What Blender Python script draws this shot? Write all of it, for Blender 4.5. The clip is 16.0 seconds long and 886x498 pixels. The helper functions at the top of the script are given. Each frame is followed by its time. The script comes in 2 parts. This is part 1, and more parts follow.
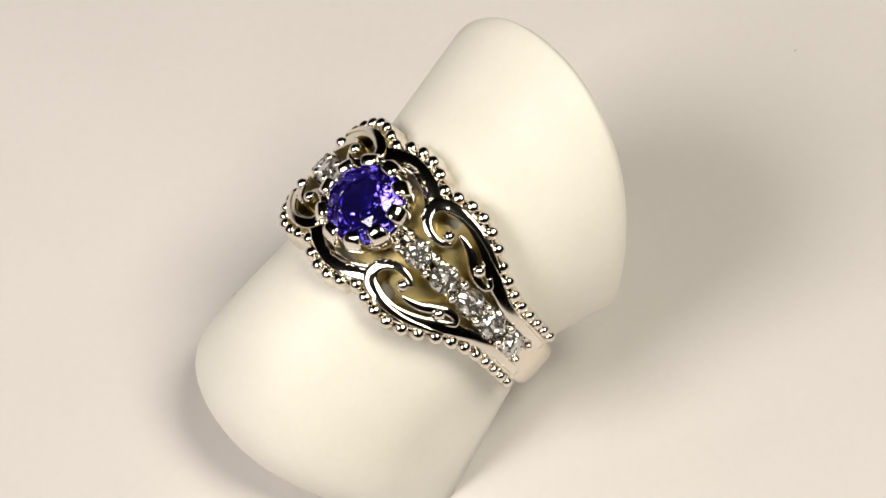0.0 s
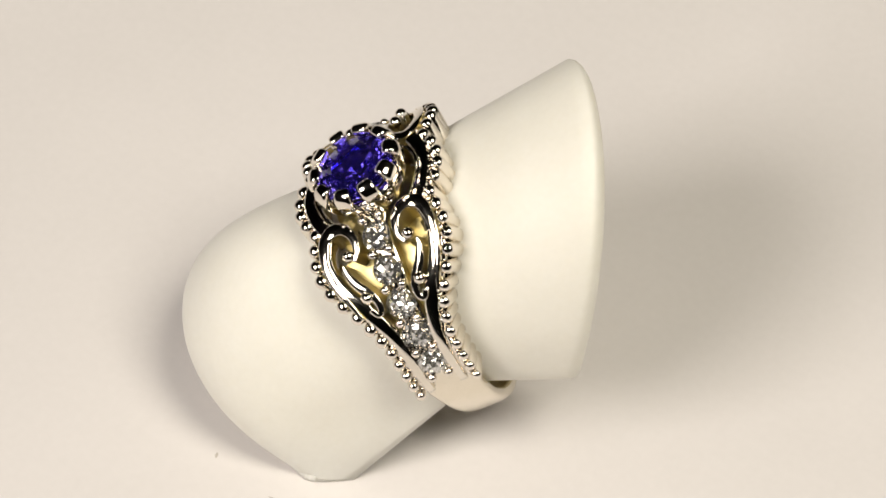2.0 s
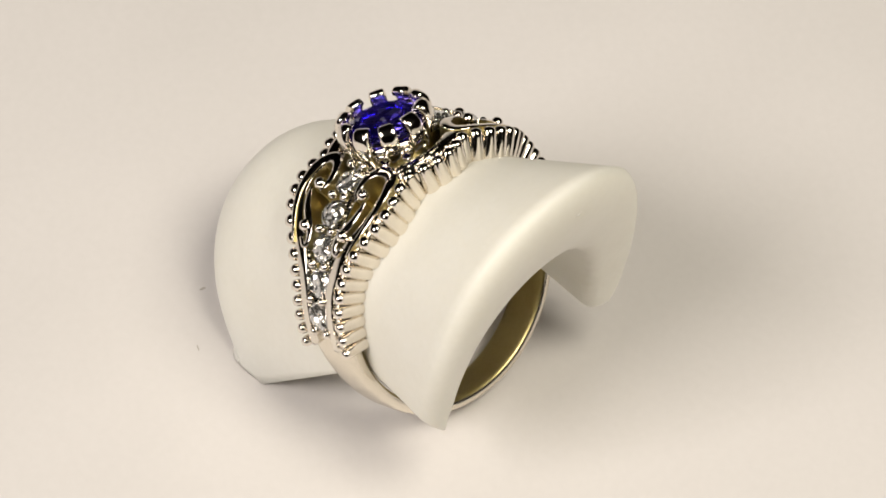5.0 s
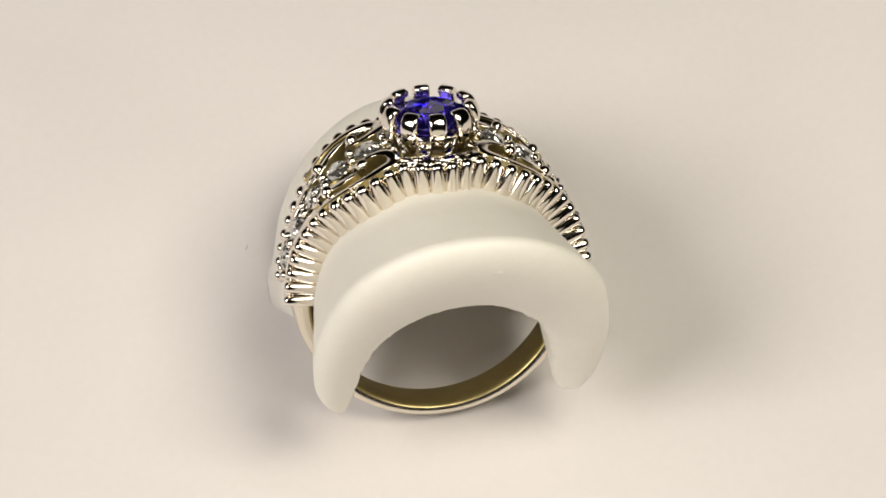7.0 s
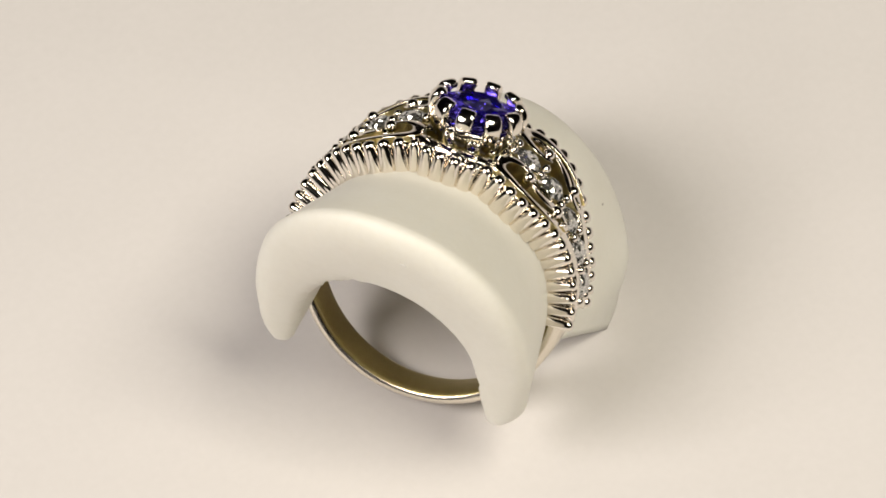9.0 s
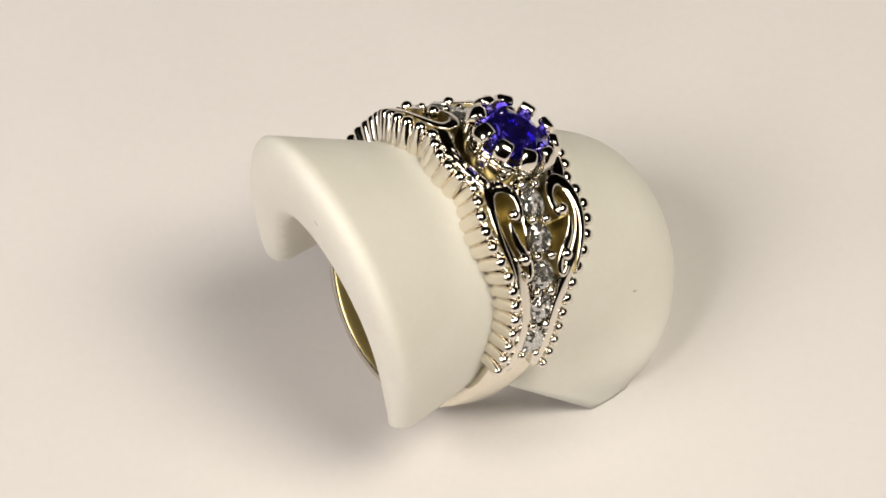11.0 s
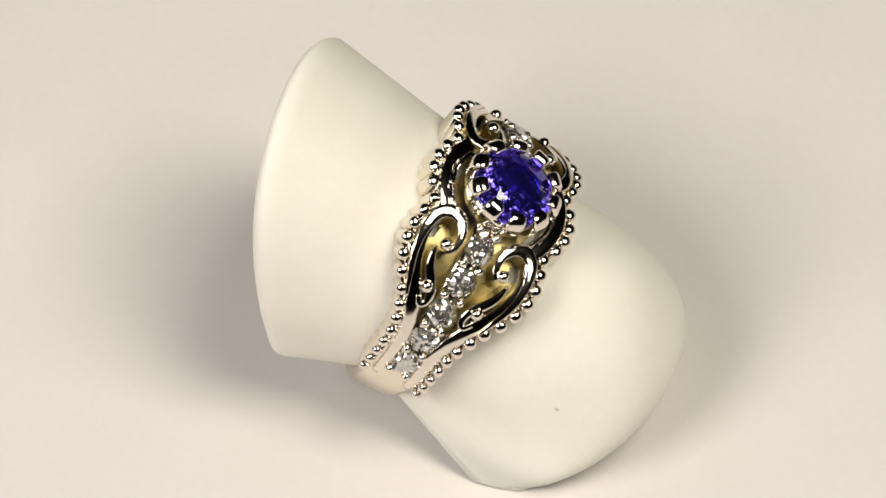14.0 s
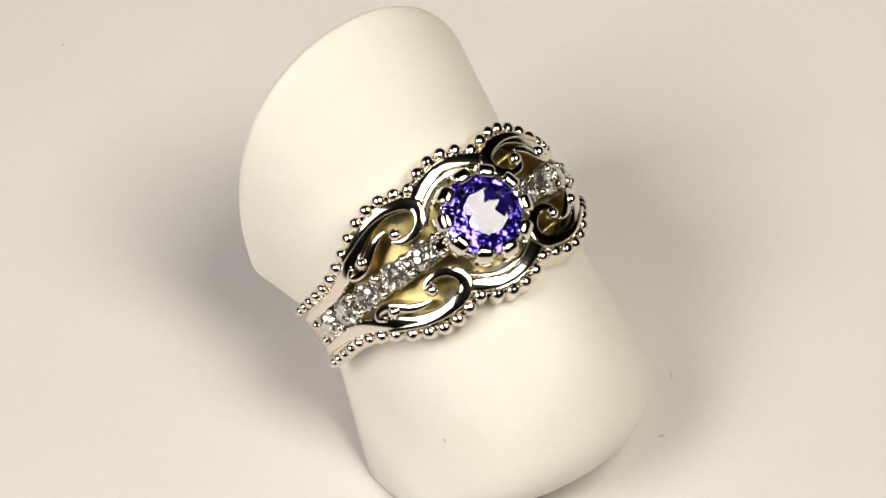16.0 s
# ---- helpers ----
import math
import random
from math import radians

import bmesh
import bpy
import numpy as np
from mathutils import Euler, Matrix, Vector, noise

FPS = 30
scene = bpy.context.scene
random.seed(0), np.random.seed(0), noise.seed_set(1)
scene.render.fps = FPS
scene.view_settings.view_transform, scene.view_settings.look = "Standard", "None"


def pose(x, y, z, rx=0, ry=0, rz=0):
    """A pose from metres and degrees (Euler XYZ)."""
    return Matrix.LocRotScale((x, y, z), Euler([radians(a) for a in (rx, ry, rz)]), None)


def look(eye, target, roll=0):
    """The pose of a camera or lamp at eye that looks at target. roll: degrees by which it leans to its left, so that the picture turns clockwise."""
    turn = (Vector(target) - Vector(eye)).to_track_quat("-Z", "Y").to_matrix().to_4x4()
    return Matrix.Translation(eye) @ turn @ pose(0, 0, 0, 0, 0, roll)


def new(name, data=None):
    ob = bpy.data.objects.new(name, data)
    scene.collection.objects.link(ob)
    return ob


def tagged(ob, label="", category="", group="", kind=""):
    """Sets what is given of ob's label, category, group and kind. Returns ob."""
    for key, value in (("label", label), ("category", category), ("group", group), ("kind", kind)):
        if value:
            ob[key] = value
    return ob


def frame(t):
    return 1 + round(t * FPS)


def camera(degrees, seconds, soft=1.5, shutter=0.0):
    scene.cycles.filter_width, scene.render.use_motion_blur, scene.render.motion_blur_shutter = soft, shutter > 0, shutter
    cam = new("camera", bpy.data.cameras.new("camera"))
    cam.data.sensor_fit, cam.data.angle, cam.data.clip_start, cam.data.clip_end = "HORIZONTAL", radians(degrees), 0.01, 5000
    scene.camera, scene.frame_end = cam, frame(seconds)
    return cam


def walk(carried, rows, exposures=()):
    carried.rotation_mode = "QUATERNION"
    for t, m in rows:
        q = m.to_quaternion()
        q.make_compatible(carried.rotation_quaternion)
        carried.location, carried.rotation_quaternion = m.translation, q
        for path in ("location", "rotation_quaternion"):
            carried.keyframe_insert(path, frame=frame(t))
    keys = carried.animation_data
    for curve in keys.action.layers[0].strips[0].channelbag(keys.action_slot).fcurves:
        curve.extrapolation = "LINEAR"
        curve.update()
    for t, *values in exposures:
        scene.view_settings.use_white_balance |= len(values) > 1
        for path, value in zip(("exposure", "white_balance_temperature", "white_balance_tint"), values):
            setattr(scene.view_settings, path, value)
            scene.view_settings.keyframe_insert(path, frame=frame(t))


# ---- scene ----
# Lengths of the ring and the stand are written in units of 0.037 mm.
K = 0.037e-3


def unit(x, y, z):
    return Vector((x * K, y * K, z * K))


# ---- camera ----
cam = camera(14.889, 16.0, soft=1.7)
VIEW = look(unit(13.03, -3740.4, 4992.0), unit(11.92, 77.87, 200.0), 1.098)
walk(cam, [(0, VIEW), (16, VIEW)])

# ---- light ----
world = bpy.data.worlds.new("studio")
scene.world = world
world.use_nodes = True
bg = world.node_tree.nodes["Background"]
bg.inputs["Color"].default_value = (1.0, 0.93, 0.86, 1)
bg.inputs["Strength"].default_value = 0.16


def area_lamp(name, eye, target, sx, sy, watts, colour):
    data = bpy.data.lights.new(name, "AREA")
    data.shape, data.size, data.size_y, data.energy, data.color = "RECTANGLE", sx, sy, watts, colour
    ob = new(name, data)
    ob.matrix_world = look(eye, target)
    return ob


area_lamp("softbox_left", (-0.27, -0.19, 0.33), (0, -0.04, 0.0), 0.21, 0.18, 1.63, (1.0, 0.932, 0.868))
area_lamp("softbox_right", (0.162, -0.10, 0.385), (0, -0.04, 0.0), 0.17, 0.21, 1.47, (1.0, 0.932, 0.79))


# ---- materials ----
def material(name, base, rough=0.5, metal=0.0, **more):
    m = bpy.data.materials.new(name)
    m.use_nodes = True
    p = m.node_tree.nodes["Principled BSDF"]
    p.inputs["Base Color"].default_value = (*base, 1)
    p.inputs["Roughness"].default_value = rough
    p.inputs["Metallic"].default_value = metal
    for key, value in more.items():
        p.inputs[key.replace("_", " ")].default_value = value
    return m


def mottle(m, dark, light, scale, fine, bump, rough=None):
    """Two scales of noise in the colour, the fine one in the relief too."""
    nt = m.node_tree
    p = nt.nodes["Principled BSDF"]
    co = nt.nodes.new("ShaderNodeTexCoord")
    big, small = nt.nodes.new("ShaderNodeTexNoise"), nt.nodes.new("ShaderNodeTexNoise")
    big.inputs["Scale"].default_value, small.inputs["Scale"].default_value = scale, fine
    big.inputs["Detail"].default_value, small.inputs["Detail"].default_value = 3, 4
    mixer = nt.nodes.new("ShaderNodeMath")
    mixer.operation = "MULTIPLY_ADD"
    mixer.inputs[1].default_value = 0.3
    half = nt.nodes.new("ShaderNodeMath")
    half.operation = "MULTIPLY"
    half.inputs[1].default_value = 0.7
    ramp = nt.nodes.new("ShaderNodeValToRGB")
    ramp.color_ramp.elements[0].position, ramp.color_ramp.elements[1].position = 0.35, 0.65
    ramp.color_ramp.elements[0].color, ramp.color_ramp.elements[1].color = (*dark, 1), (*light, 1)
    relief = nt.nodes.new("ShaderNodeBump")
    relief.inputs["Strength"].default_value = bump
    relief.inputs["Distance"].default_value = 0.00004
    nt.links.new(co.outputs["Object"], big.inputs["Vector"])
    nt.links.new(co.outputs["Object"], small.inputs["Vector"])
    nt.links.new(big.outputs["Fac"], half.inputs[0])
    nt.links.new(small.outputs["Fac"], mixer.inputs[0])
    nt.links.new(half.outputs[0], mixer.inputs[2])
    nt.links.new(mixer.outputs[0], ramp.inputs[0])
    nt.links.new(ramp.outputs[0], p.inputs["Base Color"])
    nt.links.new(small.outputs["Fac"], relief.inputs["Height"])
    nt.links.new(relief.outputs[0], p.inputs["Normal"])
    if rough:
        span = nt.nodes.new("ShaderNodeMapRange")
        span.inputs["To Min"].default_value, span.inputs["To Max"].default_value = rough
        nt.links.new(small.outputs["Fac"], span.inputs["Value"])
        nt.links.new(span.outputs[0], p.inputs["Roughness"])
    return m


GOLD = mottle(material("white_gold", (0.80, 0.77, 0.69), 0.07, 1.0), (0.785, 0.735, 0.65), (0.845, 0.793, 0.715), 300, 2500, 0.05, (0.06, 0.13))
# Satin gold; the olive of reflections between recessed walls is put into its colour.
INNER_GOLD = mottle(material("satin_gold_reflection_tint", (0.5, 0.42, 0.2), 0.3, 1.0), (0.46, 0.38, 0.17), (0.56, 0.47, 0.23), 150, 3000, 0.2, (0.28, 0.42))
BAND_GOLD = mottle(material("brushed_white_gold", (0.80, 0.76, 0.69), 0.25, 1.0), (0.77, 0.71, 0.60), (0.83, 0.77, 0.67), 300, 4000, 0.08, (0.18, 0.3))
GEM = material("blue_violet_gem", (0.14, 0.10, 1.0), 0.0, 0.0, Transmission_Weight=0.98, IOR=1.69, Specular_IOR_Level=0.2)
DIAMOND = material("clear_diamond", (0.99, 0.99, 0.97), 0.02, 0.4, Transmission_Weight=0.9, IOR=2.2)


def cut_facets(m, scale, tilt):
    """Fine flat facets in the relief: each cell leans its own way."""
    nt = m.node_tree
    co, info, cells = nt.nodes.new("ShaderNodeTexCoord"), nt.nodes.new("ShaderNodeObjectInfo"), nt.nodes.new("ShaderNodeTexVoronoi")
    shift, lean, geo, total, unit_n = [nt.nodes.new(k) for k in ("ShaderNodeVectorMath", "ShaderNodeVectorMath", "ShaderNodeNewGeometry", "ShaderNodeVectorMath", "ShaderNodeVectorMath")]
    cells.inputs["Scale"].default_value = scale
    shift.operation, lean.operation, total.operation, unit_n.operation = "ADD", "MULTIPLY_ADD", "ADD", "NORMALIZE"
    lean.inputs[1].default_value, lean.inputs[2].default_value = (tilt, tilt, tilt), (-tilt / 2, -tilt / 2, -tilt / 2)
    nt.links.new(co.outputs["Object"], shift.inputs[0])
    nt.links.new(info.outputs["Random"], shift.inputs[1])
    nt.links.new(shift.outputs[0], cells.inputs["Vector"])
    nt.links.new(cells.outputs["Color"], lean.inputs[0])
    nt.links.new(geo.outputs["Normal"], total.inputs[0])
    nt.links.new(lean.outputs[0], total.inputs[1])
    nt.links.new(total.outputs[0], unit_n.inputs[0])
    nt.links.new(unit_n.outputs[0], m.node_tree.nodes["Principled BSDF"].inputs["Normal"])


cut_facets(DIAMOND, 3800, 1.0)
cut_facets(GEM, 1300, 0.16)
STAND = mottle(material("white_wax", (0.83, 0.81, 0.75), 0.42, 0.0, Specular_IOR_Level=0.35, Subsurface_Weight=0.4, Subsurface_Scale=0.002, Subsurface_Radius=(1.0, 0.97, 0.9)), (0.757, 0.736, 0.664), (0.800, 0.781, 0.716), 180, 2200, 0.14, (0.46, 0.62))
PAPER = mottle(material("white_board", (0.68, 0.65, 0.63), 0.6), (0.657, 0.629, 0.614), (0.70, 0.670, 0.657), 40, 1500, 0.04, (0.5, 0.65))
DUST = material("grey_dust", (0.5, 0.46, 0.42), 0.9)
ROOM = material("dim_room_paint", (0.045, 0.040, 0.034), 0.8)


# ---- mesh helpers ----
def mesh_from(name, verts, faces, mat, smooth=True):
    me = bpy.data.meshes.new(name)
    me.from_pydata([tuple(v) for v in verts], [], faces)
    me.materials.append(mat)
    bm = bmesh.new()
    bm.from_mesh(me)
    bmesh.ops.recalc_face_normals(bm, faces=bm.faces)
    bm.to_mesh(me)
    bm.free()
    for poly in me.polygons:
        poly.use_smooth = smooth
    return me


def part(name, me, parent, label="", m=None):
    ob = new(name, me)
    ob.parent = parent
    if m is not None:
        ob.matrix_basis = m
    return tagged(ob, label=label)


def curve_value(table, x):
    xs, ys = zip(*table)
    return float(np.interp(x, xs, ys))


def smooth_path(points, steps):
    """Catmull-Rom through rows of numbers."""
    pts = [np.array(p, float) for p in points]
    pts = [2 * pts[0] - pts[1]] + pts + [2 * pts[-1] - pts[-2]]
    out = []
    for i in range(1, len(pts) - 2):
        p0, p1, p2, p3 = pts[i - 1:i + 3]
        for k in range(steps):
            t = k / steps
            out.append(0.5 * (2 * p1 + (p2 - p0) * t + (2 * p0 - 5 * p1 + 4 * p2 - p3) * t ** 2 + (3 * p1 - p0 - 3 * p2 + p3) * t ** 3))
    return out + [pts[-2]]


def grid_faces(rows, cols, closed_cols=False, closed_rows=False):
    out = []
    for i in range(rows if closed_rows else rows - 1):
        for j in range(cols if closed_cols else cols - 1):
            a, b = i * cols + j, i * cols + (j + 1) % cols
            i2 = (i + 1) % rows
            out.append((a, b, i2 * cols + (j + 1) % cols, i2 * cols + j))
    return out


def sphere_data(name, radius, mat, seg=16, rings=10):
    bm = bmesh.new()
    bmesh.ops.create_uvsphere(bm, u_segments=seg, v_segments=rings, radius=radius)
    me = bpy.data.meshes.new(name)
    bm.to_mesh(me)
    bm.free()
    me.materials.append(mat)
    for poly in me.polygons:
        poly.use_smooth = True
    return me


# ---- setting ----
def box_mesh(name, x0, y0, z0, x1, y1, z1, mat):
    v = [(x, y, z) for x in (x0, x1) for y in (y0, y1) for z in (z0, z1)]
    return mesh_from(name, v, [(0, 1, 3, 2), (4, 6, 7, 5), (0, 4, 5, 1), (2, 3, 7, 6), (0, 2, 6, 4), (1, 5, 7, 3)], mat, False)


def setting():
    table = new("table_top", box_mesh("table_top", -0.9, -0.6, -0.05, 0.9, 0.9, -0.012, PAPER))
    tagged(table, "white paper-covered table top under the turntable", "table top", kind="structure")
    for name, b in (("wall_north", (-2, 2, -0.8, 2, 2.1, 1.8)), ("wall_south", (-2, -2.1, -0.8, 2, -2, 1.8)),
                    ("wall_east", (2, -2, -0.8, 2.1, 2, 1.8)), ("wall_west", (-2.1, -2, -0.8, -2, 2, 1.8)),
                    ("ceiling", (-2.1, -2.1, 1.8, 2.1, 2.1, 1.9)), ("floor", (-2.1, -2.1, -0.9, 2.1, 2.1, -0.8))):
        tagged(new(name, box_mesh(name, *b, ROOM)), "plain dim grey painted room surface", "wall", kind="structure")


def turntable():
    """A white disc with a rounded edge; its top is at z = 0."""
    ring = [(0.0, 0.0), (0.05, 0.0), (0.20, 0.0), (0.2485, -0.0002), (0.25, -0.0015), (0.25, -0.0105), (0.2485, -0.012), (0.0, -0.012)]
    seg = 96
    verts = [(r * math.cos(2 * math.pi * k / seg), r * math.sin(2 * math.pi * k / seg), z) for r, z in ring for k in range(seg)]
    thing = tagged(new("turntable"), "white round turntable plate with a few dust specks", "turntable")
    part("plate", mesh_from("plate", verts, grid_faces(len(ring), seg, True), PAPER), thing)
    speck = sphere_data("dust_speck", 2.8 * K, DUST, 8, 5)
    for x, y, a, b, turn in ((-186, -418, 1.0, 2.4, 0.4), (-50, -436, 2.6, 0.5, 0.2), (712, 758, 1.4, 0.7, 0.9)):
        part("dust_speck", speck, thing, "grey dust speck", Matrix.Translation(unit(x, y, 0.5)) @ Matrix.Rotation(turn, 4, "Z") @ Matrix.Diagonal((a, b, 0.35, 1)))
    return thing


# ---- ring pose on the turntable ----
RING_POSE = Matrix.Translation(unit(14.31, 0.74, 235.0)) @ pose(0, 0, 0, 0, 0, 41.0) @ pose(0, 0, 0, 0, -26.69, 0) @ pose(0, 0, 0, -3.51, 0, 0)
TO_RING = RING_POSE.inverted()
AHEAD = Vector((math.cos(radians(41.0)), math.sin(radians(41.0)), 0))
SIDE = Vector((-AHEAD.y, AHEAD.x, 0))
BORE = 225.0


def on_table(along, side, up):
    """A place given along and across the ring's axis from under its middle, and above the table, in the ring's space."""
    p = unit(14.31, 0.74, up) + AHEAD * along * K + SIDE * side * K
    return TO_RING @ p


def hermite(p0, t0, p1, t1, k):
    a, b, c, d = 2 * k ** 3 - 3 * k * k + 1, k ** 3 - 2 * k * k + k, -2 * k ** 3 + 3 * k * k, k ** 3 - k * k
    return p0 * a + t0 * b + p1 * c + t1 * d


def eased(points):
    """A finely sampled smooth table through a few points."""
    return [(float(x), float(y)) for x, y in smooth_path(points, 8)]


END_U, END_LEAN = 232, 0.66
LIP_DIR = Vector((0.88, 0, -0.47))
ARCH_Y = eased([(-0.17, -94), (0, 0), (0.17, 94), (0.35, 178), (0.52, 231), (0.70, 255), (0.85, 254), (0.94, 248), (1, 232)])
ARCH_N = eased([(-0.17, 249), (0, 264), (0.17, 249), (0.35, 197), (0.52, 114), (0.70, 4), (0.85, -82), (0.94, -126), (1, -152)])
HOLE_Y = eased([(-0.17, -62), (0, 0), (0.17, 62), (0.35, 115), (0.52, 148), (0.70, 167), (0.85, 174), (1, 186)])
HOLE_N = eased([(-0.17, 91), (0, 103), (0.17, 91), (0.35, 54), (0.52, 8), (0.70, -52), (0.85, -100), (1, -142)])


def display_stand():
    """A short bent white tube, open below: one end is cut upright, the other bends down on to the table."""
    thing = tagged(new("ring_stand"), "white wax finger-shaped ring stand, open underneath, with rough cut edges", "ring stand")
    down = (TO_RING.to_3x3() @ Vector((0, 0, -1))) * K
    back = (TO_RING.to_3x3() @ -AHEAD) * K
    wide = (TO_RING.to_3x3() @ SIDE) * K
    columns, na, nb = 144, 16, 30
    outer_rows, inner_rows = [], []
    rnd = random.Random(5)
    for i in range(columns + 1):
        part_way = -1 + 2 * i / columns
        al, foot = radians(105 * part_way), radians(90 * part_way)
        s, c = math.sin(al), math.cos(al)
        rad_in = Vector((0, -s, -c))
        bore = 216 + 7 * max(0.0, c) + 2 + 2 * math.tanh(part_way * 5)
        start = unit(0, bore * s, bore * c)
        # upright end: an arch with a smaller round opening
        way = abs(part_way)
        side_of = math.copysign(1, part_way)
        y_a, n_a = curve_value(ARCH_Y, way), curve_value(ARCH_N, way)
        lean = 0.5 + 0.5 * math.tanh(part_way * 5)
        y_a *= 1 + lean * 0.03 - (1 - lean) * 0.03 * way ** 3
        n_a += (24 * lean + 28 * (1 - lean)) * way ** 4
        end_a = unit(END_U + END_LEAN * n_a, side_of * y_a, n_a)
        y_i, n_i = curve_value(HOLE_Y, way), curve_value(HOLE_N, way)
        hole_a = unit(END_U + END_LEAN * n_i - 6, side_of * y_i, n_i)
        col_a = [start.lerp(end_a, k / na) for k in range(na, 0, -1)]
        # end on the table
        lead = max(0.0, c)
        tip = -187 if part_way < 0 else -166
        end_b = on_table(tip - (316 + tip) * max(0.0, math.cos(foot)) ** (0.38 if part_way < 0 else 0.46), (266 if part_way < 0 else 280) * math.sin(foot), 2)
        t_b = down * 216 - back * (653 * lead + 32 * (1 - lead)) - wide * (-40 if part_way < 0 else 150) * s
        start_b = unit(0, 228 * s, 228 * c)
        col_b = [hermite(start_b, unit(-1128 - 320 * c, 0, -50 + (210 if part_way > 0 else 185 + 25 * lead) * lead), end_b, t_b, k / nb) for k in range(0, nb + 1)]
        col_b = [p + unit(0, 0, 15 * lead ** 4 * math.sin(math.pi * min(1.0, k / nb / 0.42))) for k, p in enumerate(col_b)]
        # the lower edges run straight from the notch to the table
        w = min(1.0, max(0.0, (abs(part_way) - 0.72) / 0.28))
        w = w * w * (3 - 2 * w)
        col_b = [p.lerp(start_b.lerp(end_b, k / nb), w) for k, p in enumerate(col_b)]
        outer = col_a + col_b
        # wall thickness, thick at the upright end and thin on the table
        thick = []
        for k in range(len(outer)):
            f = k / (len(outer) - 1)
            edge = 1.0 - 0.55 * (abs(i / columns - 0.5) * 2) ** 3
            thick.append((141 - 125 * min(1, f * 1.15)) * edge * K)
        inner = []
        for k, p in enumerate(outer):
            centre = Vector((p.x, 0, 0))
            if k >= na:
                g = (k - na) / nb
                centre = Vector((p.x * (1 - 0.35 * g), 0, -g * 150 * K))
            inner.append(p + (centre - p).normalized() * thick[k])
        for k in range(na):
            inner[k] = hole_a.lerp(inner[na], (k / na) ** 1.2)
        # rounded lip, full at the outside and falling off to a ragged inner edge
        lip = []
        for k in range(1, 14):
            w = 0.5 - 0.5 * math.cos(math.pi * k / 14)
            bulge = math.sqrt(1 - (1 - min(1.0, w / 0.42)) ** 2) * (1 - 0.45 * max(0.0, (w - 0.42) / 0.58) ** 2)
            if w > 0.9:
                bulge *= 1 - 0.5 * (w - 0.9) / 0.1
            lip.append(outer[0].lerp(inner[0], w) + LIP_DIR * 34 * K * bulge)
        for p in lip[11:]:
            p += rad_in * (rnd.uniform(-2.0, 2.0) + 2.5 * noise.noise(Vector((part_way * 14, 3, 0)))) * K
        outer_rows.append(outer)
        inner_rows.append(lip + inner)
    rows = [o[::-1] + l for o, l in zip(outer_rows, inner_rows)]
    n = len(rows[0])
    verts = [p for row in rows for p in row]
    faces = grid_faces(columns + 1, n, True)
    for base in (0, columns * n):
        loop = [base + k for k in range(n)]
        lo, hi = 0, n - 1
        while hi - lo > 2:
            faces.append((loop[lo], loop[lo + 1], loop[hi - 1], loop[hi]))
            lo, hi = lo + 1, hi - 1
        if hi - lo == 2:
            faces.append((loop[lo], loop[lo + 1], loop[hi]))
    part("shell", mesh_from("shell", verts, faces, STAND), thing)
    # ragged trimmed edge along the table
    edge = [row[-1] for row in outer_rows][8:-8]
    skirt, n_e = [], len(edge)
    floor_up = TO_RING.to_3x3() @ Vector((0, 0, 1))
    middle = on_table(-200, 0, 2)
    for i, p in enumerate(edge):
        out = p - middle
        out = (out - floor_up * out.dot(floor_up)).normalized()
        fade = math.sin(math.pi * i / (n_e - 1)) ** 0.5
        reach_out = (9 + rnd.uniform(-3, 3)) * fade * K
        high = (9 + rnd.uniform(-2, 2)) * K
        skirt += [p - out * 6 * K + floor_up * (high + 4 * K), p + out * reach_out * 0.55 + floor_up * high, p + out * reach_out + floor_up * high * 0.35, p + out * reach_out * 0.9 - floor_up * 1.5 * K, p - out * 6 * K - floor_up * 1.5 * K]
    part("trimmed_edge", mesh_from("trimmed_edge", skirt, grid_faces(n_e, 5, True) + [tuple(range(5)), tuple(range((n_e - 1) * 5, n_e * 5))], STAND), thing, "thin ragged trimmed edge on the table")
    # a small raised nick on the lip
    spot = inner_rows[columns // 2 + 5][4]
    part("nick", sphere_data("nick", 5 * K, STAND, 10, 6), thing, "small raised nick in the wax", Matrix.Translation(spot) @ Matrix.Diagonal((0.5, 1.4, 0.5, 1)))
    # small dirt marks
    fleck = sphere_data("dirt_mark", 4 * K, DUST, 10, 6)
    for (u, v, w), (a, b) in (((-280, 234, 123), (1.2, 0.45)),):
        near = min((p for row in outer_rows for p in row), key=lambda q: (q - unit(u, v, w)).length)
        part("dirt_mark", fleck, thing, "small grey dirt mark", Matrix.Translation(near) @ Matrix.Diagonal((a, b, 0.6, 1)))
    return thing


# ---- the ring ----
RAIL = [(0, 134), (5, 130), (10, 121), (14.5, 108), (18, 114), (23, 121), (29, 122), (34, 116), (39, 106), (43.5, 93), (48, 80), (53, 70), (58, 62), (63, 57), (69, 55), (85, 54)]
CREST = [(0, 298), (20, 295), (34, 291), (46, 285), (59, 280), (71, 279), (85, 272)]
RIM = [(0, 283), (20, 289), (45, 287), (59, 282), (70, 279), (86, 275)]


def rail_u(a):
    return curve_value(RAIL, abs(a))


def top_r(a, u):
    c, b = curve_value(CREST, abs(a)), curve_value(RIM, abs(a))
    return c - (c - b) * min(1.0, abs(u) / rail_u(a)) ** 2


def at(u, a, r):
    """A place on the ring: along its axis, degrees from the top, from the axis."""
    return unit(u, r * math.sin(radians(a)), r * math.cos(radians(a)))


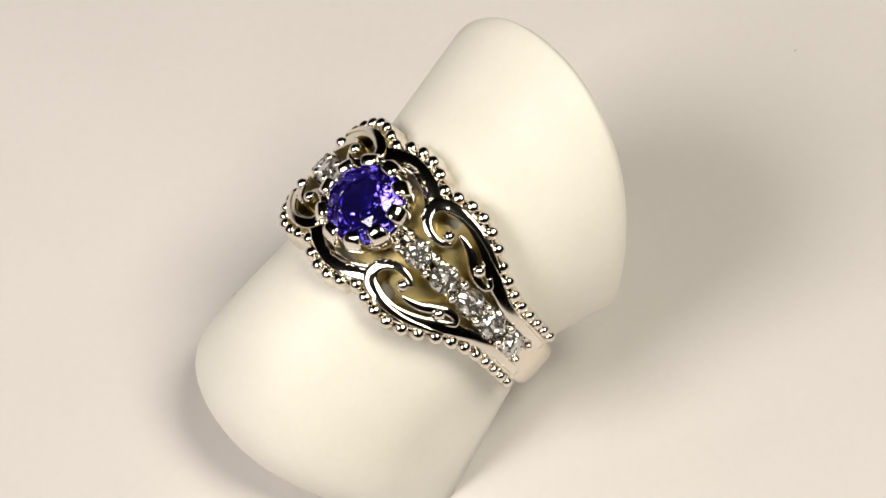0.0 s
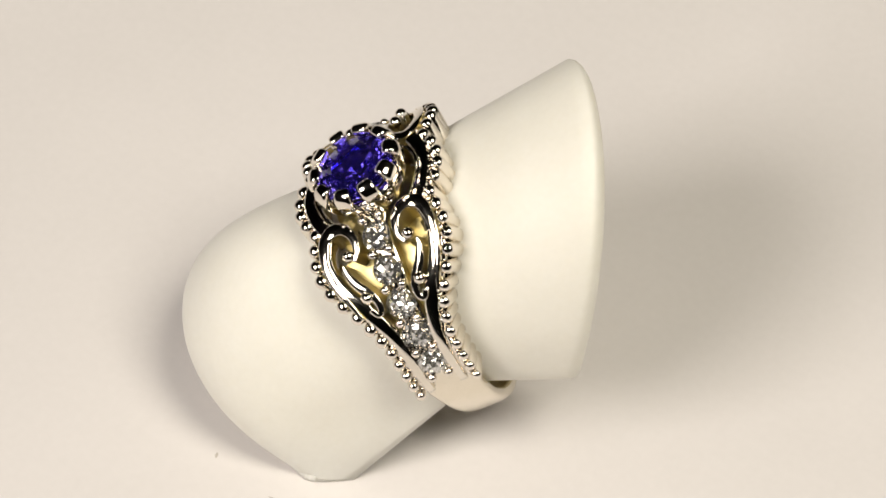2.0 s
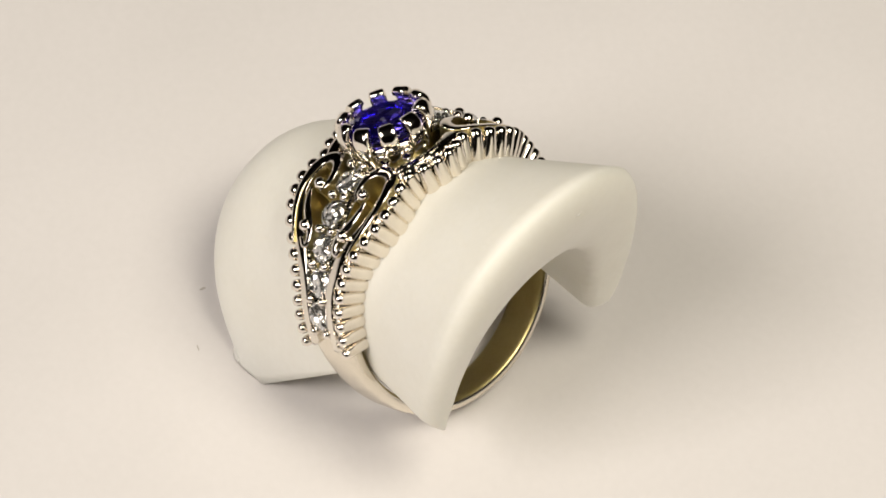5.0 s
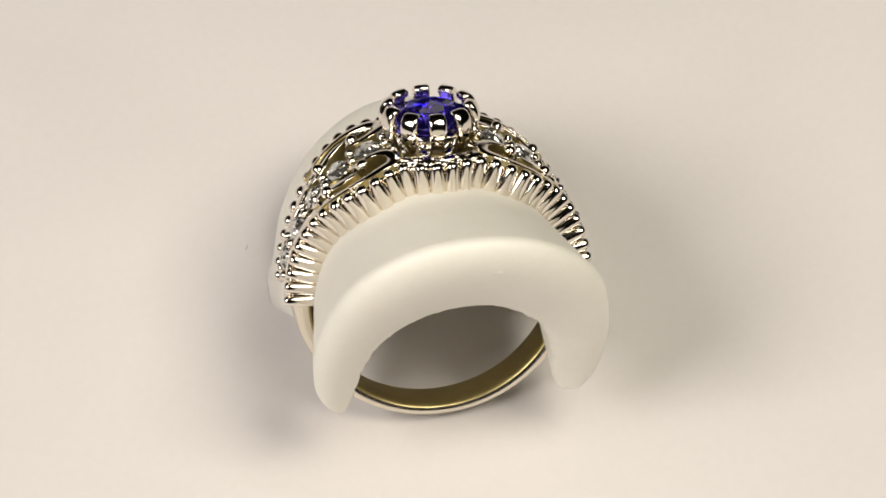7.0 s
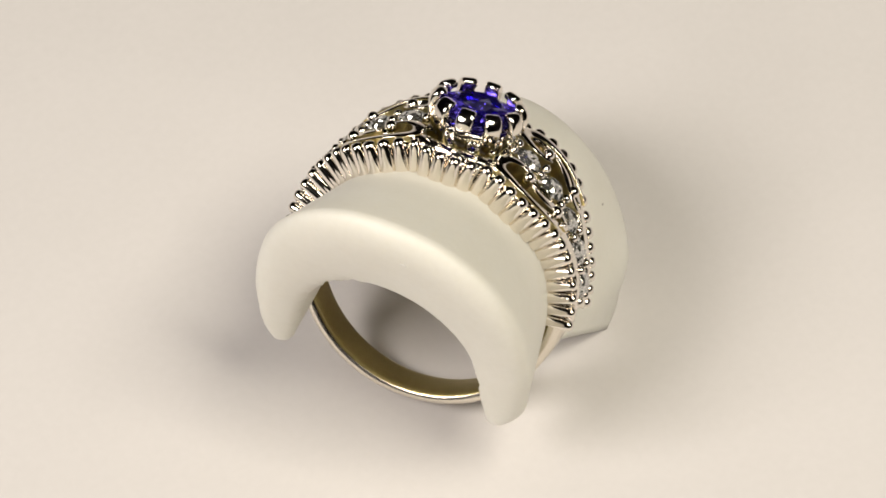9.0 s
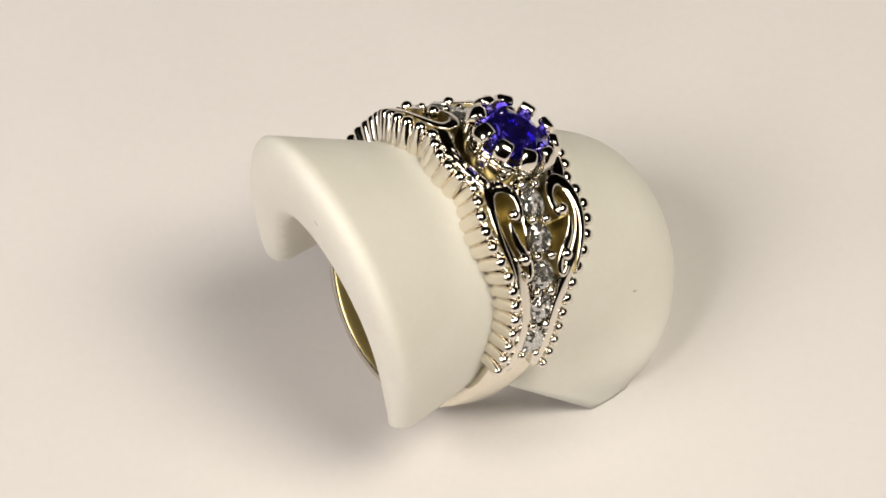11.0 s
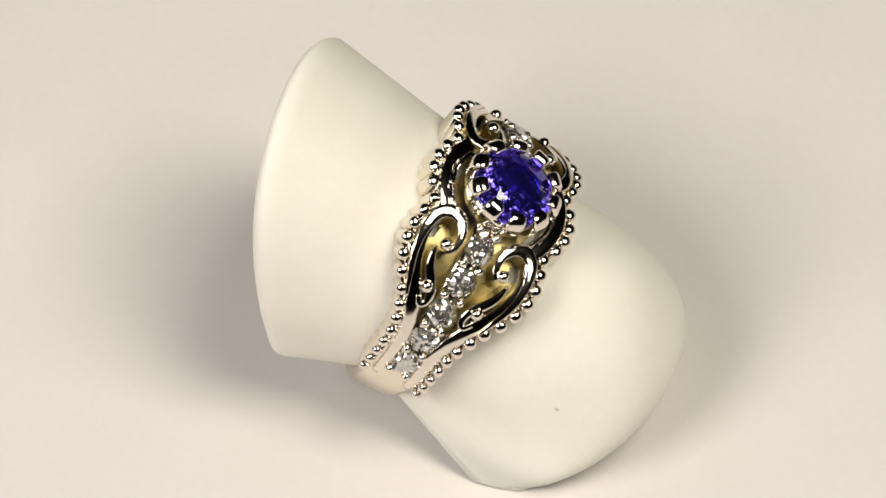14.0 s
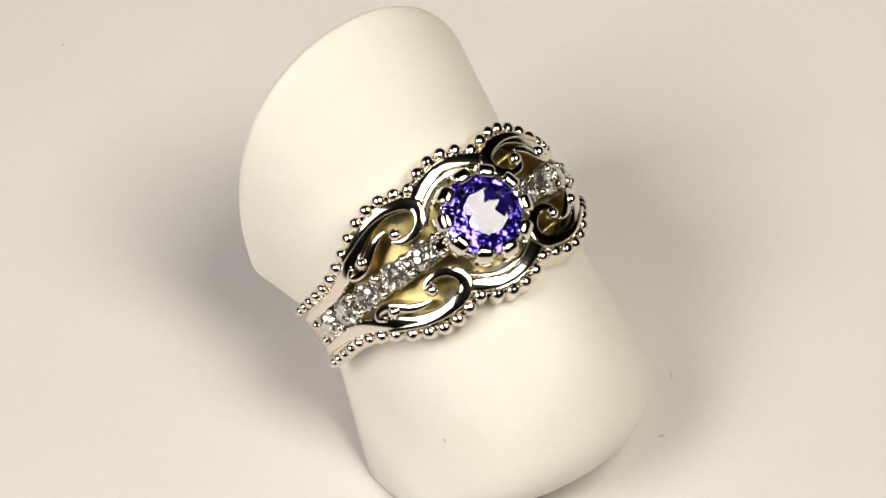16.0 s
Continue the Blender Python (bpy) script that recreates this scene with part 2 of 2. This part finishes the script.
def swept(name, path, mat, depth_to=None, lift=0.0, domed=0.35, wall=None):
    """A strip along rows of (u, angle, width), with a rounded top that follows the ring's crest, and walls down to a radius."""
    verts, m = [], 9
    pos = [at(p[0], p[1], top_r(p[1], p[0]) + lift) for p in path]
    n = len(path)
    for i, p in enumerate(path):
        rad = Vector((0, math.sin(radians(p[1])), math.cos(radians(p[1]))))
        tan = pos[min(i + 1, n - 1)] - pos[max(i - 1, 0)]
        across = rad.cross(tan).normalized()
        w = p[2] * K / 2
        low = depth_to if depth_to else top_r(p[1], p[0]) + lift - p[2]
        base = at(p[0], p[1], low)
        verts.append(base - across * w)
        for k in range(m):
            g = math.pi * k / (m - 1)
            verts.append(pos[i] - across * w * math.cos(g) + rad * (w * 2 * domed * (math.sin(g) - 1)))
        verts.append(base + across * w)
    cols = m + 2
    faces = grid_faces(n, cols, True) + [tuple(range(cols)), tuple(range((n - 1) * cols, n * cols))]
    me = mesh_from(name, verts, faces, mat)
    # side walls take the gold whose colour holds the reflections inside the openings
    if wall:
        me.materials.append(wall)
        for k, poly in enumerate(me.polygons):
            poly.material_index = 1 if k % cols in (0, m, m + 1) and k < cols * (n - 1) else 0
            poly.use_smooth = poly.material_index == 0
    return me


def column_mesh():
    """A bead on a short round pillar, up along z from its foot; the bead's centre is at z = 0."""
    prof = [(0.0, 9.5), (4.6, 8.9), (8.6, 7.0), (10.9, 3.6), (11.8, -1.0), (12.3, -8.0), (13.1, -18), (13.6, -28), (13.8, -42), (13.8, -66)]
    seg = 14
    verts = [(r * K * math.cos(2 * math.pi * k / seg), r * K * math.sin(2 * math.pi * k / seg), z * K) for r, z in prof for k in range(seg)]
    return mesh_from("bead", verts, grid_faces(len(prof), seg, True) + [tuple(range((len(prof) - 1) * seg, len(prof) * seg))], GOLD)


def brilliant(name, radius, table_r, crown, girdle, pavilion, n, mat):
    """A round brilliant cut with n main facets, its girdle at z = 0."""
    bm = bmesh.new()
    ring = lambda r, z, k, off=0.0: [bm.verts.new((r * math.cos(2 * math.pi * (i + off) / k), r * math.sin(2 * math.pi * (i + off) / k), z)) for i in range(k)]
    top = ring(table_r, crown, n)
    mid = ring((radius + table_r) * 0.5, crown * 0.62, n, 0.5)
    g1, g2 = ring(radius, girdle / 2, 2 * n, 0.5), ring(radius, -girdle / 2, 2 * n, 0.5)
    upper = ring(radius * 0.74, -pavilion * 0.33, 2 * n, 0.5)
    low = ring(radius * 0.42, -pavilion * 0.65, n, 0.0)
    tip = bm.verts.new((0, 0, -pavilion))
    bm.faces.new(top)
    for i in range(n):
        j = (i + 1) % n
        bm.faces.new((top[i], mid[i], top[j]))
        # kite between two table corners and the girdle
        bm.faces.new((top[j], mid[i], g1[(2 * j - 1) % (2 * n)], mid[j]))
        bm.faces.new((mid[i], g1[(2 * i) % (2 * n)], g1[(2 * i + 1) % (2 * n)]))
        bm.faces.new((mid[i], g1[(2 * i - 1) % (2 * n)], g1[(2 * i) % (2 * n)]))
        bm.faces.new((upper[(2 * i - 1) % (2 * n)], low[i], upper[(2 * i) % (2 * n)]))
        bm.faces.new((upper[(2 * i) % (2 * n)], low[i], low[j]))
        bm.faces.new((upper[(2 * i) % (2 * n)], low[j], upper[(2 * i + 1) % (2 * n)]))
        bm.faces.new((low[i], tip, low[j]))
    for i in range(2 * n):
        bm.faces.new((g2[i], upper[i], g2[(i + 1) % (2 * n)]))
        bm.faces.new((upper[i], upper[(i + 1) % (2 * n)], g2[(i + 1) % (2 * n)]))
        bm.faces.new((g1[i], g2[i], g2[(i + 1) % (2 * n)], g1[(i + 1) % (2 * n)]))
    bmesh.ops.recalc_face_normals(bm, faces=bm.faces)
    me = bpy.data.meshes.new(name)
    bm.to_mesh(me)
    bm.free()
    me.materials.append(mat)
    return me


def radial(u, a, r):
    """A pose on the ring with z pointing outwards."""
    return Matrix.Translation(at(u, a, r)) @ Matrix.Rotation(-radians(a), 4, "X")


def torus_mesh(name, radius, tube, mat, seg=60, sides=10, lift=0.0):
    verts = []
    for i in range(seg):
        g = 2 * math.pi * i / seg
        for j in range(sides):
            h = 2 * math.pi * j / sides
            r = radius + tube * math.cos(h)
            verts.append((r * K * math.cos(g), r * K * math.sin(g), (lift + tube * math.sin(h)) * K))
    return mesh_from(name, verts, grid_faces(seg, sides, True, True), mat)


def shank_mesh():
    verts, n, cols = [], 72, 20
    for i in range(n + 1):
        a = 62 + (360 - 124) * i / n
        off = min(a, 360 - a)
        hw = curve_value([(62, 56), (84, 54), (98, 45), (120, 40), (180, 38)], off)
        ro = curve_value([(62, 256), (74, 260), (90, 259), (110, 252), (180, 248)], off)
        for k in range(cols):
            g = 2 * math.pi * k / cols
            cx, cy = math.cos(g), math.sin(g)
            ux = hw * math.copysign(abs(cx) ** 0.45, cx)
            mid, half = (ro + BORE) / 2, (ro - BORE) / 2
            verts.append(at(ux, a, mid + half * math.copysign(abs(cy) ** 0.6, cy)))
    faces = grid_faces(n + 1, cols, True) + [tuple(range(cols)), tuple(range(n * cols, (n + 1) * cols))]
    me = mesh_from("shank", verts, faces, BAND_GOLD)
    # the inside of the band is satin and yellower
    me.materials.append(INNER_GOLD)
    for face in me.polygons:
        p = face.center
        if face.normal.y * p.y + face.normal.z * p.z < -0.5 * math.hypot(p.y, p.z):
            face.material_index = 1
    return me


def liner_mesh():
    """The pierced plate under the scrolls."""
    da, nu = 1.0, 44
    angles = [-72 + da * i for i in range(int(144 / da) + 1)]
    def hole(u, a):
        a, u = abs(a), abs(u)
        if ((u - 82) / 11) ** 2 + ((a - 21.5) / 4.5) ** 2 < 1:
            return True
        g = math.hypot(u, a * 4.9)
        return 82 < g < 98 and u > 40
    verts, top, bottom = [], {}, {}
    for i, a in enumerate(angles):
        w = rail_u(a) - 8
        for j in range(nu + 1):
            u = -w + 2 * w * j / nu
            top[i, j] = len(verts)
            verts.append(at(u, a, 246))
            bottom[i, j] = len(verts)
            verts.append(at(u, a, BORE + 1))
    cells = {(i, j) for i in range(len(angles) - 1) for j in range(nu)
             if not hole(-(rail_u(angles[i]) - 8) * (1 - 2 * (j + 0.5) / nu), angles[i] + da / 2)}
    faces = []
    for i, j in cells:
        faces.append((top[i, j], top[i, j + 1], top[i + 1, j + 1], top[i + 1, j]))
        faces.append((bottom[i, j], bottom[i + 1, j], bottom[i + 1, j + 1], bottom[i, j + 1]))
        for (di, dj), (p, q) in (((-1, 0), ((i, j), (i, j + 1))), ((1, 0), ((i + 1, j), (i + 1, j + 1))), ((0, -1), ((i, j), (i + 1, j))), ((0, 1), ((i, j + 1), (i + 1, j + 1)))):
            if (i + di, j + dj) not in cells:
                faces.append((top[p], top[q], bottom[q], bottom[p]))
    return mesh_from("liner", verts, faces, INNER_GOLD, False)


HOOK = [(50, 28.8, 7), (40, 25.6, 11), (41, 20.4, 15), (55, 16.4, 21), (76, 15.4, 25), (93, 18.2, 22), (101, 24, 17), (101, 30.2, 13), (94, 36.4, 11), (82, 42.6, 8), (71, 48.5, 4)]
LEAF = [(71, 28.6, 4), (69, 31.8, 11), (61, 36, 16), (48, 39.8, 17), (37, 43.4, 14), (36, 47.2, 12), (44, 48.6, 10), (53, 46, 9)]


def mirrored(path, su, sa):
    return [(su * u, sa * a, w) for u, a, w in path]


def jewel_ring():
    thing = tagged(new("ring"), "polished white gold ring with blue gem, diamonds and beaded scrolls", "ring")
    part("shank", shank_mesh(), thing, "plain brushed white gold band")
    part("liner", liner_mesh(), thing, "pierced satin gallery plate under the scrolls")
    bead = column_mesh()
    ball = sphere_data("scroll_ball", 11.5 * K, GOLD, 20, 12)
    grain = sphere_data("grain", 8.5 * K, GOLD, 14, 8)
    count = 32
    for su in (1, -1):
        # smooth rail inside the beads, and the wall behind them with its beads
        fine = [-86 + 2 * k for k in range(87)]
        widths = [(0, 20), (13, 26), (25, 18), (45, 26), (58, 22), (86, 12)]
        part("rail", swept("rail", [(su * (rail_u(a) - 23), a, curve_value(widths, abs(a))) for a in fine], GOLD, BORE + 2, domed=0.10), thing)
        wall = part("rim_wall", swept("rim_wall", [(su * (rail_u(a) - 12), a, 14) for a in fine], GOLD, BORE - 1, lift=-8), thing, "fluted edge of the ring with a row of beads")
        for k in range(count):
            a = -86.0 + 172.0 * k / (count - 1)
            size = curve_value([(0, 1.06), (50, 1.05), (86, 0.84)], abs(a))
            part("bead", bead, wall, m=radial(su * rail_u(a), a, top_r(a, rail_u(a)) - 6) @ Matrix.Diagonal((size, size, 1, 1)))
        for sa in (1, -1):
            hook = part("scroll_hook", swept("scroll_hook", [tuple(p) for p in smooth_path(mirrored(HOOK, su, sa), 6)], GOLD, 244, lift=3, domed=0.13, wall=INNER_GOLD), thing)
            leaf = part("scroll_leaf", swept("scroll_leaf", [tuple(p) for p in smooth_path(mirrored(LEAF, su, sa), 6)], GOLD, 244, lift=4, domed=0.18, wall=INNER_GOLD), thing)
            part("scroll_ball", ball, hook, m=radial(su * 57, sa * 26.4, top_r(26.4, 57) + 1))
            part("scroll_ball", ball, leaf, m=radial(su * 50, sa * 41.8, top_r(41.8, 50) + 2))
        # curved strip round the gem's head
        arc = []
        for k in range(25):
            g = radians(-62 + 124 * k / 24)
            arc.append((su * 95 * math.cos(g), 95 * math.sin(g) / 5.0, 10))
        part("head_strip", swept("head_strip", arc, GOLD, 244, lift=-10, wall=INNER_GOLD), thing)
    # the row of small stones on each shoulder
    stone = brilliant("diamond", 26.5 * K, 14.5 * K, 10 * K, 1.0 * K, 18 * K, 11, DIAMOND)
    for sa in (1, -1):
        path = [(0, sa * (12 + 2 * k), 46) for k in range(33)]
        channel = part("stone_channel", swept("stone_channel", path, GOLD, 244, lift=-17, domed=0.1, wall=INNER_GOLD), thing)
        for k in range(5):
            a = 22.6 + 12.6 * k
            part("diamond", stone, channel, "round brilliant-cut clear diamond", radial(0, sa * a, top_r(a, 0) - 5) @ Matrix.Rotation(0.09 * ((k * 7) % 5 - 2) / 2, 4, "X") @ Matrix.Rotation(0.5 * k, 4, "Z"))
        for k in range(6):
            a = 22.6 + 12.6 * (k - 0.5)
            for su in (1, -1):
                part("grain", grain, channel, m=radial(su * 16, sa * a, top_r(a, 0) - 1))
    # the head
    head = part("head", torus_mesh("head", 62, 9, GOLD, lift=299), thing, "round claw setting of polished white gold")
    part("lower_collar", torus_mesh("lower_collar", 54, 8, GOLD, lift=268), head)
    pip = sphere_data("milgrain", 6.2 * K, GOLD, 10, 6)
    for k in range(28):
        g = 2 * math.pi * k / 28
        part("milgrain", pip, head, m=Matrix.Translation(unit(66 * math.cos(g), 66 * math.sin(g), 286)))
    part("gem", brilliant("gem", 70 * K, 40 * K, 17 * K, 2.5 * K, 50 * K, 10, GEM), head, "round faceted blue-violet gem", Matrix.Translation(unit(0, 0, 324)) @ Matrix.Rotation(0.2, 4, "Z"))
    loop = torus_mesh("gallery_loop", 11, 4.5, GOLD, 20, 8)
    for k in range(10):
        part("gallery_loop", loop, head, m=Matrix.Rotation(2 * math.pi * (k + 0.5) / 10, 4, "Z") @ Matrix.Translation(unit(64, 0, 280)) @ Matrix.Rotation(radians(105), 4, "Y"))
    claw = claw_mesh()
    for k in range(10):
        part("claw", claw, head, m=Matrix.Rotation(2 * math.pi * k / 10, 4, "Z"))
    return thing


def claw_mesh():
    """One claw of the head, standing at +x and bent over the gem's edge."""
    spine = smooth_path([(54, 260, 19, 14), (65, 280, 23, 16), (74, 300, 27, 18), (79, 319, 30, 19), (78, 333, 31, 20), (71, 342, 30, 18), (61, 343, 24, 11)], 4)
    verts, cols, n = [], 20, len(spine)
    for i, (x, z, w, t) in enumerate(spine):
        nx, nz = spine[min(i + 1, n - 1)][:2] - spine[max(i - 1, 0)][:2]
        l = math.hypot(nx, nz)
        ox, oz = nz / l, -nx / l
        for k in range(cols):
            g = 2 * math.pi * k / cols
            cx, cy = math.cos(g), math.sin(g)
            d = t / 2 * math.copysign(abs(cx) ** 0.5, cx)
            verts.append(unit(x + ox * d, w / 2 * math.copysign(abs(cy) ** 0.5, cy), z + oz * d))
    return mesh_from("claw", verts, grid_faces(n, cols, True) + [tuple(range(cols)), tuple(range((n - 1) * cols, n * cols))], GOLD)


setting()
PLATE = turntable()
STAND_THING = display_stand()
RING_THING = jewel_ring()


# ---- what moves ----
TURNS = [  # seconds, degrees turned, drift of the plate's middle in x and y
    (0, 0.00, -10.6, -1.8), (0.5, -8.49, -4.7, -3.2), (1, -16.89, -4.6, -1.9), (1.5, -25.15, -2.9, -1.3), (2, -33.42, -1.6, 0.3),
    (2.5, -41.57, 2.6, 0.3), (3, -49.90, -3.1, 0.9), (3.5, -57.63, -5.6, 2.9), (4, -66.12, -3.4, 3.6), (4.2, -69.01, -0.9, 3.9),
    (6.3, -106.55, 7.0, -13.0), (6.5, -109.72, 7.9, -15.2), (7, -118.15, 3.5, -17.5), (7.5, -126.34, 3.9, -15.4), (8, -134.57, 5.2, -6.5),
    (8.5, -144.03, 10.6, 0.3), (8.7, -147.10, 9.1, 2.7), (10.8, -183.14, 9.5, 5.9), (11, -186.49, 7.9, 6.4), (11.5, -194.90, 6.0, 6.3),
    (12, -203.41, 3.9, 7.0), (12.5, -211.92, 3.0, 6.3), (13, -219.88, 2.4, 6.5), (13.5, -228.12, 2.8, 5.6), (14, -236.84, 1.1, 6.5),
    (14.5, -245.34, 0.3, 6.3), (15, -254.08, -2.2, 6.6), (15.5, -262.28, -2.3, 8.5), (16, -271.01, -1.5, 8.8),
]


def motions():
    turns = [(t, Matrix.Translation(unit(x, y, 0)) @ Matrix.Rotation(radians(a), 4, "Z")) for t, a, x, y in TURNS]
    walk(PLATE, turns)
    walk(STAND_THING, [(t, m @ RING_POSE) for t, m in turns])
    walk(RING_THING, [(t, m @ RING_POSE @ Matrix.Translation(unit(-4, 0, 2))) for t, m in turns])


motions()
